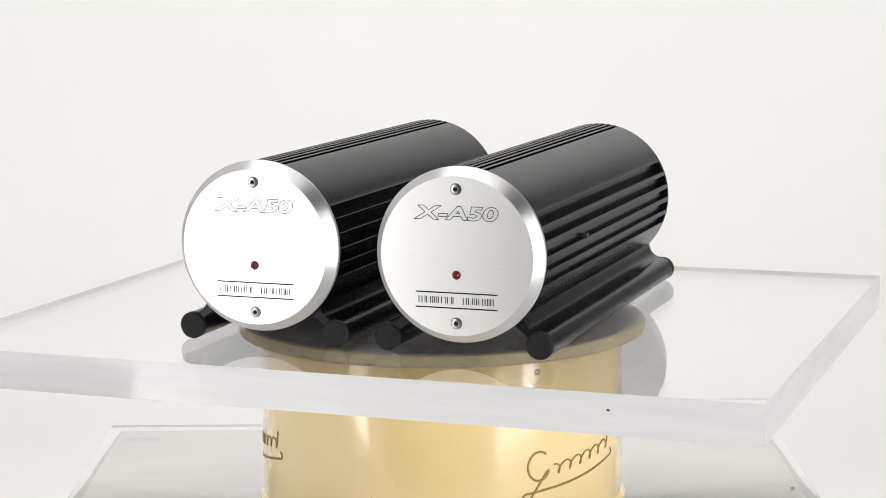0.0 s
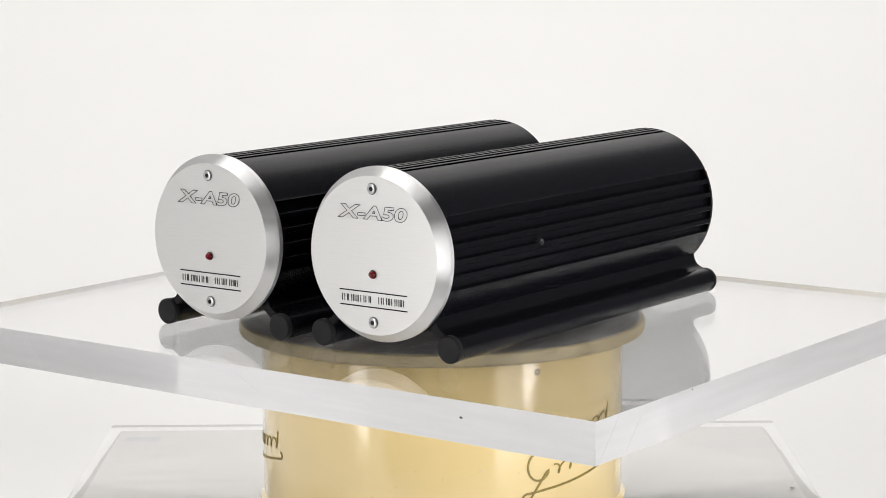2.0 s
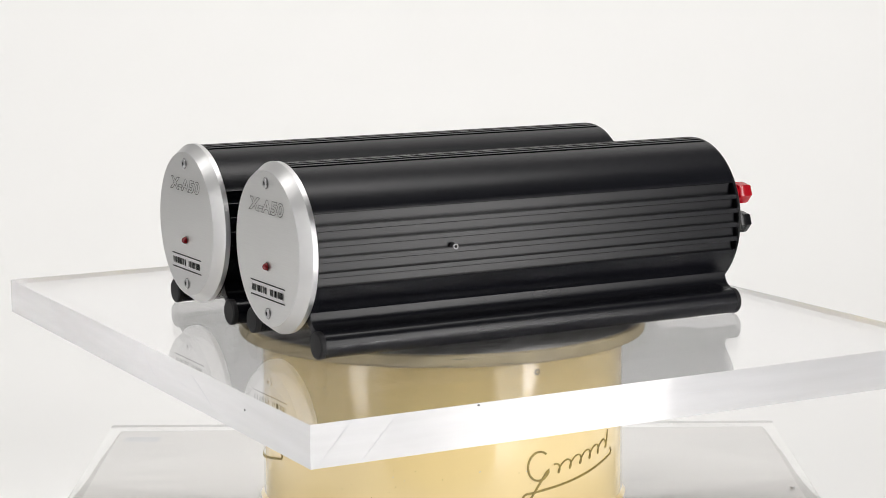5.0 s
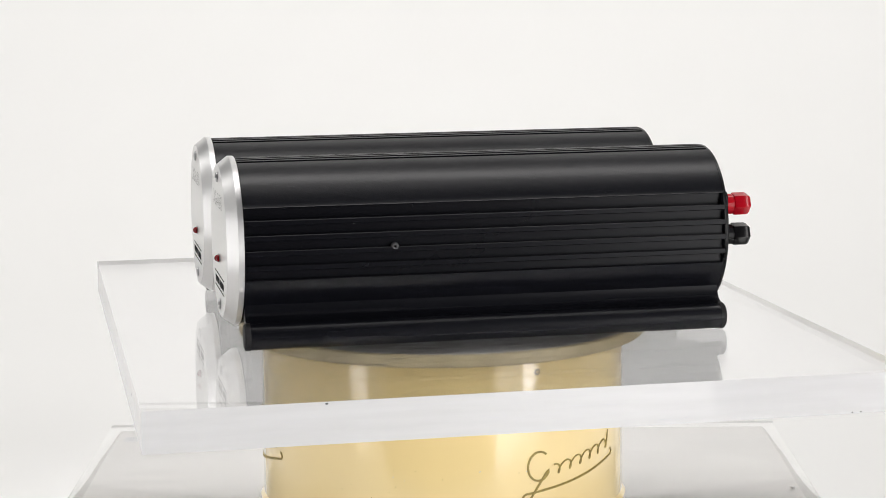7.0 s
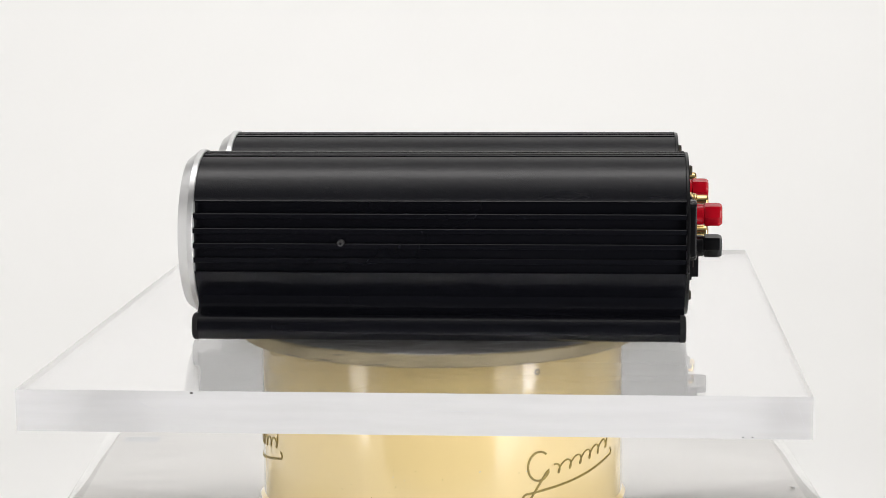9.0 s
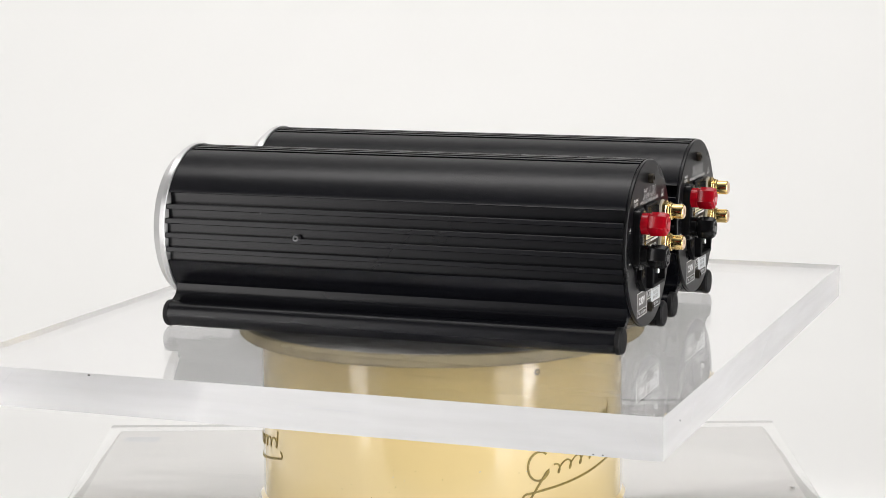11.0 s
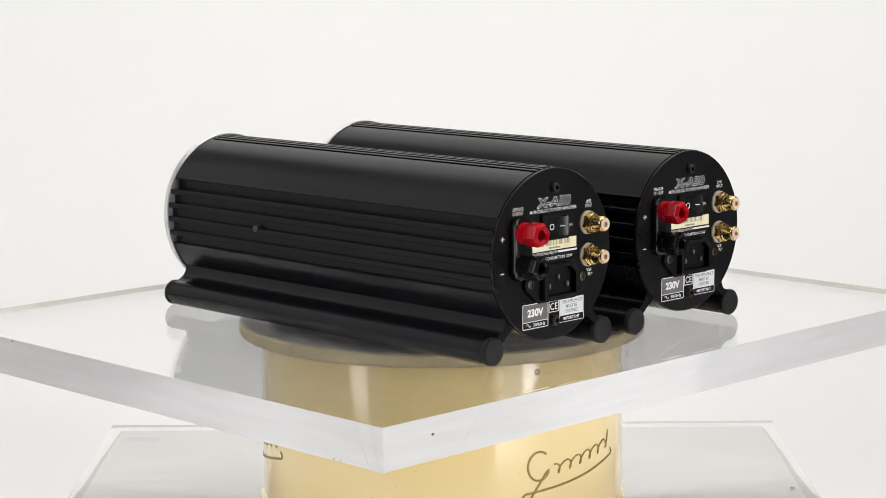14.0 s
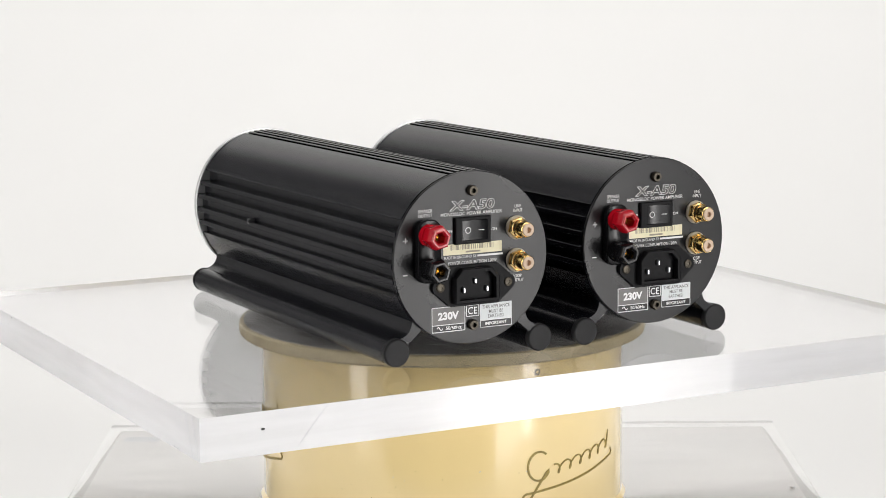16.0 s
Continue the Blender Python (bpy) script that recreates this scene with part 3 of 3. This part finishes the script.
def front_face(thing):
    m = Matrix.Translation((X_FACE, 0, ZC)) @ FRONT
    plate = flat("front_plate", turned([(0, 0), (0.0419, 0)], n=96), m, BRUSHED, thing, "brushed aluminium front plate")
    prof = [(0.0419, 0.0), (0.0461, -0.0056), (0.0464, -0.0059), (0.0464, -0.0086), (0.0460, -0.0090), (0.0, -0.0090)]
    flat("bevelled_rim", turned(prof, n=96), m, TURNED, plate, "turned aluminium bevel")
    for v in (0.0352, -0.0352):
        s = flat("face_screw", turned([(0.0028, 0.0001), (0.0027, 0.0008), (0.0022, 0.0011), (0.0013, 0.0011), (0.0012, 0.0003), (0, 0.0003)], 0, v, 24), m, STEEL, plate)
        flat("screw_seat", turned([(0.0031, 0.0002), (0.0027, 0.00025)], 0, v, 24), m, GREY_INK, plate)
        # a flat black hexagon paints the shade inside the screw's socket
        flat("recess_shade", turned([(0.0013, 0.0009), (0, 0.0009)], 0, v, 6), m, NEAR_BLACK, plate, "flat dark hexagon for the shade in the recess")
    dome = [(0.0021 * math.cos(a), 0.0002 + 0.0026 * math.sin(a)) for a in (math.pi / 2 * k / 6 for k in range(6))] + [(0, 0.0028)]
    flat("indicator_light", turned(dome, 0, -0.0097, 20), m, LED_RED, plate, "unlit red indicator lens")
    flat("indicator_ring", turned([(0.0024, 0.0002), (0.0021, 0.0003)], 0, -0.0097, 20), m, NEAR_BLACK, plate)
    flat("model_lettering", letters("X-A50", 0.0074, 0.046, 0, 0.0227, 0.0002, outline=0.00034, shear=0.14, bold=0.030), m, BLACK_INK, plate, "engraved outlined model number")
    for v in (-0.0192, -0.0272):
        flat("rule", box(0, v, 0.00005, 0.045, 0.00062, 0.0002), m, BLACK_INK, plate, "black rule")
    bm = bmesh.new()
    # maker's name as two groups of plain upright bars
    rnd = random.Random(5)
    u = -0.0208
    while u < 0.0212:
        if not -0.0008 < u < 0.0022:
            box(u, -0.0232, 0.00005, 0.00034, 0.0036, 0.0002, bm=bm)
        u += rnd.choice((0.0009, 0.0013, 0.0017, 0.0021))
    flat("maker_bars", bm, m, BLACK_INK, plate, "row of plain thin black bars")


def back_face(thing):
    m = Matrix.Translation((X_BACK, 0, ZC)) @ BACK
    prof = [(0.0, -0.0020), (0.0448, -0.0020), (0.0452, -0.0016), (0.0452, -0.0005), (0.0448, 0.0), (0.0, 0.0)]
    plate = flat("back_plate", turned(prof, n=96), m, BLACK_PLATE, thing, "black painted rear plate")
    for v in (0.0350, -0.0350):
        socket_screw(plate, m, 0.0002, v, 0, 0.0028, 0.0026, DARK_STEEL)
    flat("model_lettering", letters("X-A50", 0.0052, 0.0262, 0.0005, 0.0276, 0.0002, outline=0.00029, shear=0.14, bold=0.026), m, WHITE_INK, plate, "outlined white model number")
    ink = [("MONOBLOC POWER AMPLIFIER", 0.0018, 0.036, 0.0, 0.0233, 0.08), ("SPEAKER\nOUTPUT", 0.0040, 0.0082, -0.0268, 0.0248, 0),
           ("LINE\nINPUT", 0.0040, 0.0055, 0.0276, 0.0240, 0), ("LOOP\nOUTPUT", 0.0040, 0.0078, 0.0272, -0.0128, 0),
           ("ON", 0.0015, 0.0030, 0.0134, 0.0142, 0), ("OFF", 0.0015, 0.0040, -0.0130, 0.0146, 0),
           ("POWER CONSUMPTION 120W", 0.0017, 0.0285, 0.0006, -0.0021, 0), ("MADE IN ENGLAND BY", 0.0015, 0.0190, -0.0066, 0.0009, 0)]
    for text, h, wd, u, v, sh in ink:
        flat("rear_lettering", letters(text, h, wd, u, v, 0.00015, shear=sh, bold=0.004, line=0.95), m, WHITE_INK, plate)
    flat("maker_bars", box(0.0110, 0.0009, 0.00005, 0.0150, 0.0010, 0.0001), m, WHITE_INK, plate, "plain white bar")
    bm = box(-0.0382, 0.0115, 0.00005, 0.0028, 0.0005, 0.0001)
    box(-0.0382, 0.0115, 0.00005, 0.0005, 0.0028, 0.0001, bm=bm)
    flat("plus_sign", bm, m, WHITE_INK, plate)
    flat("minus_sign", box(-0.0385, -0.0062, 0.00005, 0.0026, 0.0006, 0.0001), m, WHITE_INK, plate)
    # serial label
    lab = flat("serial_label", box(0.0007, 0.0050, 0.00005, 0.0345, 0.0056, 0.00015), m, CREAM_LABEL, thing, "cream paper label with barcode")
    bm = bmesh.new()
    rnd = random.Random(8)
    u = -0.0125
    while u < 0.0128:
        wd = rnd.choice((0.0003, 0.0005, 0.0008))
        box(u, 0.0060, 0.0002, wd, 0.0026, 0.00005, bm=bm)
        u += wd / 2 + rnd.choice((0.0005, 0.0007, 0.001))
    flat("barcode", bm, m, PALE_INK, lab)
    flat("number_bar", box(0.0008, 0.0034, 0.0002, 0.0085, 0.0009, 0.00005), m, PALE_INK, lab)
    # voltage label
    lab = flat("voltage_label", box(-0.0138, -0.0292, 0.00005, 0.0190, 0.0090, 0.00012), m, GREY_LABEL, thing, "grey and black voltage label")
    flat("label_frame", frame_bars(-0.0138, -0.0310, 0.0192, 0.0128, 0.0004, 0.0001), m, WHITE_INK, lab)
    flat("label_rule", box(-0.0138, -0.0338, 0.0001, 0.0190, 0.0004, 0.00015), m, WHITE_INK, lab)
    flat("label_lettering", letters("230V", 0.0042, 0.0122, -0.0138, -0.0292, 0.0002, bold=0.045), m, WHITE_INK, lab)
    flat("label_lettering", letters("50/60Hz", 0.0018, 0.0092, -0.0108, -0.0356, 0.0002, bold=0.015), m, WHITE_INK, lab)
    flat("wave_symbol", ribbon([(-0.0206 + 0.0034 * f, -0.0356 + 0.0009 * math.sin(f * 2 * math.pi)) for f in (k / 12 for k in range(13))], 0.0004, 0.0001, 0.0002), m,
         WHITE_INK, lab)
    # conformity mark
    lab = flat("conformity_label", frame_bars(0.0004, -0.0277, 0.0074, 0.0057, 0.0004, 0.0001), m, WHITE_INK, thing, "white framed mark")
    flat("label_lettering", letters("CE", 0.0037, 0.0056, 0.0004, -0.0277, 0.0002, bold=0.01), m, WHITE_INK, lab)
    # earthing label
    lab = flat("earthing_label", box(0.0143, -0.0291, 0.00005, 0.0190, 0.0090, 0.00012), m, WHITE_LABEL, thing, "white and black earthing label")
    flat("label_lettering", letters("THIS APPLIANCE\nMUST BE\nEARTHED", 0.0068, 0.0165, 0.0143, -0.0290, 0.0002, bold=0.01), m, GREY_INK, lab)
    flat("label_frame", frame_bars(0.0143, -0.0353, 0.0188, 0.0036, 0.0003, 0.0001), m, WHITE_INK, lab)
    flat("label_lettering", letters("IMPORTANT", 0.0017, 0.0128, 0.0143, -0.0353, 0.0002, bold=0.02), m, WHITE_INK, lab)
    # speaker terminals
    blk = flat("terminal_block", rounded_block(-0.0262, 0.0055, 0.0, 0.0134, 0.0326, 0.0040, 0.0048), m, BLACK_PLASTIC, thing, "black plastic terminal block")
    binding_post(thing, m, -0.0268, 0.0141, RED_PLASTIC, "red binding post")
    binding_post(thing, m, -0.0268, -0.0031, BLACK_PLASTIC, "black binding post")
    for v in (0.0140, -0.0032):
        phono_jack(thing, m, 0.0266, v)
    rocker_switch(thing, m)
    mains_inlet(thing, m)


def foot_rail(thing, side):
    c = Vector((0.0424, 0.0075))
    rf = 0.0072
    x0, x1 = -0.1320, 0.1368
    bm = turned([(0, x0 + 0.003), (rf, x0 + 0.003), (rf, x1 - 0.003), (0, x1 - 0.003)], c.x, c.y, 40)
    a0, a1 = radians(-42), radians(-52)
    p0 = Vector((0.0448 * math.cos(a0), 0.0448 * math.sin(a0) + ZC))
    p1 = Vector((0.0446 * math.cos(a1), 0.0446 * math.sin(a1) + ZC))
    q0 = c + Vector((math.cos(radians(100)), math.sin(radians(100)))) * (rf - 0.0003)
    q1 = c + Vector((math.cos(radians(150)), math.sin(radians(150)))) * (rf - 0.0003)
    outer = [p0.lerp(q0, f) + (p1 - p0).normalized() * 0.0024 * math.sin(math.pi * f) for f in (k / 8 for k in range(9))]
    pts = [(p.x, p.y) for p in outer] + [(q1.x, q1.y), (p1.x, p1.y)]
    prism(pts, X_TUBE0 + 0.0005, X_TUBE1 - 0.0005, bm)
    m = BACK if side > 0 else Matrix.Diagonal((1, -1, 1, 1)) @ BACK
    rail = flat("foot_rail", bm, m, BLACK_ANODISED, thing, "black anodised round foot rail")
    for e, s in ((x0, -1), (x1, 1)):
        prof = [(rf + 0.0002, e - s * 0.0032), (rf + 0.0002, e - s * 0.0008), (rf - 0.0006, e), (0, e + s * 0.0003)]
        flat("end_cap", turned(prof, c.x, c.y, 32), m, RUBBER, rail, "matt black rubber cap")
    return rail


def power_amplifier():
    thing = tagged(new("power_amplifier"), "black cylindrical power amplifier with silver front plate on rail feet", "amplifier", "pair of amplifiers")
    put_x = Matrix.Translation((0, 0, ZC)) @ BACK
    flat("finned_tube", prism(tube_profile(), X_TUBE0, X_TUBE1), put_x, BLACK_ANODISED, thing, "black anodised finned tube")
    front_face(thing)
    back_face(thing)
    for s in (-1, 1):
        foot_rail(thing, s)
        side = Matrix.Translation((-0.0499, 0, ZC)) @ pose(0, 0, 0, 90 * s, 0, 0) @ Matrix.Diagonal((1, 1, -1, 1))
        socket_screw(thing, side, 0, 0, R_TUBE - 0.0040, 0.0019, 0.0040, GUNMETAL, "side_screw")
    return thing


AMP_A = power_amplifier()
AMP_B = copy_thing(AMP_A, Matrix.Identity(4))
# lint caught on the flank of one amplifier
for x, dz, depth in ((-0.1004, 0.0010, 0.0419), (0.0638, 0.0135, 0.0428), (0.0120, -0.0165, 0.0419), (-0.0720, 0.0130, 0.0428)):
    part("lint", put(turned([(0.00028, 0), (0.0002, 0.0001), (0, 0.00015)], n=8), Matrix.Translation((x, -depth, ZC + dz)) @ pose(0, 0, 0, 90, 0, 0)), GREY_INK, AMP_A, "grey speck of lint")


def motions():
    """The platter turns steadily, and with it the plate and both amplifiers."""
    times = [0.25 * k for k in range(65)]
    for ob, m in ((PLATTER, pose(0, 0, 0)), (PLATE, pose(0, 0, 0)), (AMP_A, pose(0.0031, -0.0578, 0)), (AMP_B, pose(0.0016, 0.0565, 0))):
        walk(ob, [(t, pose(0, 0, 0, 0, 0, SPIN[0] + SPIN[1] * t + SPIN[2] * t ** 2 + SPIN[3] * t ** 3) @ m) for t in times])


motions()
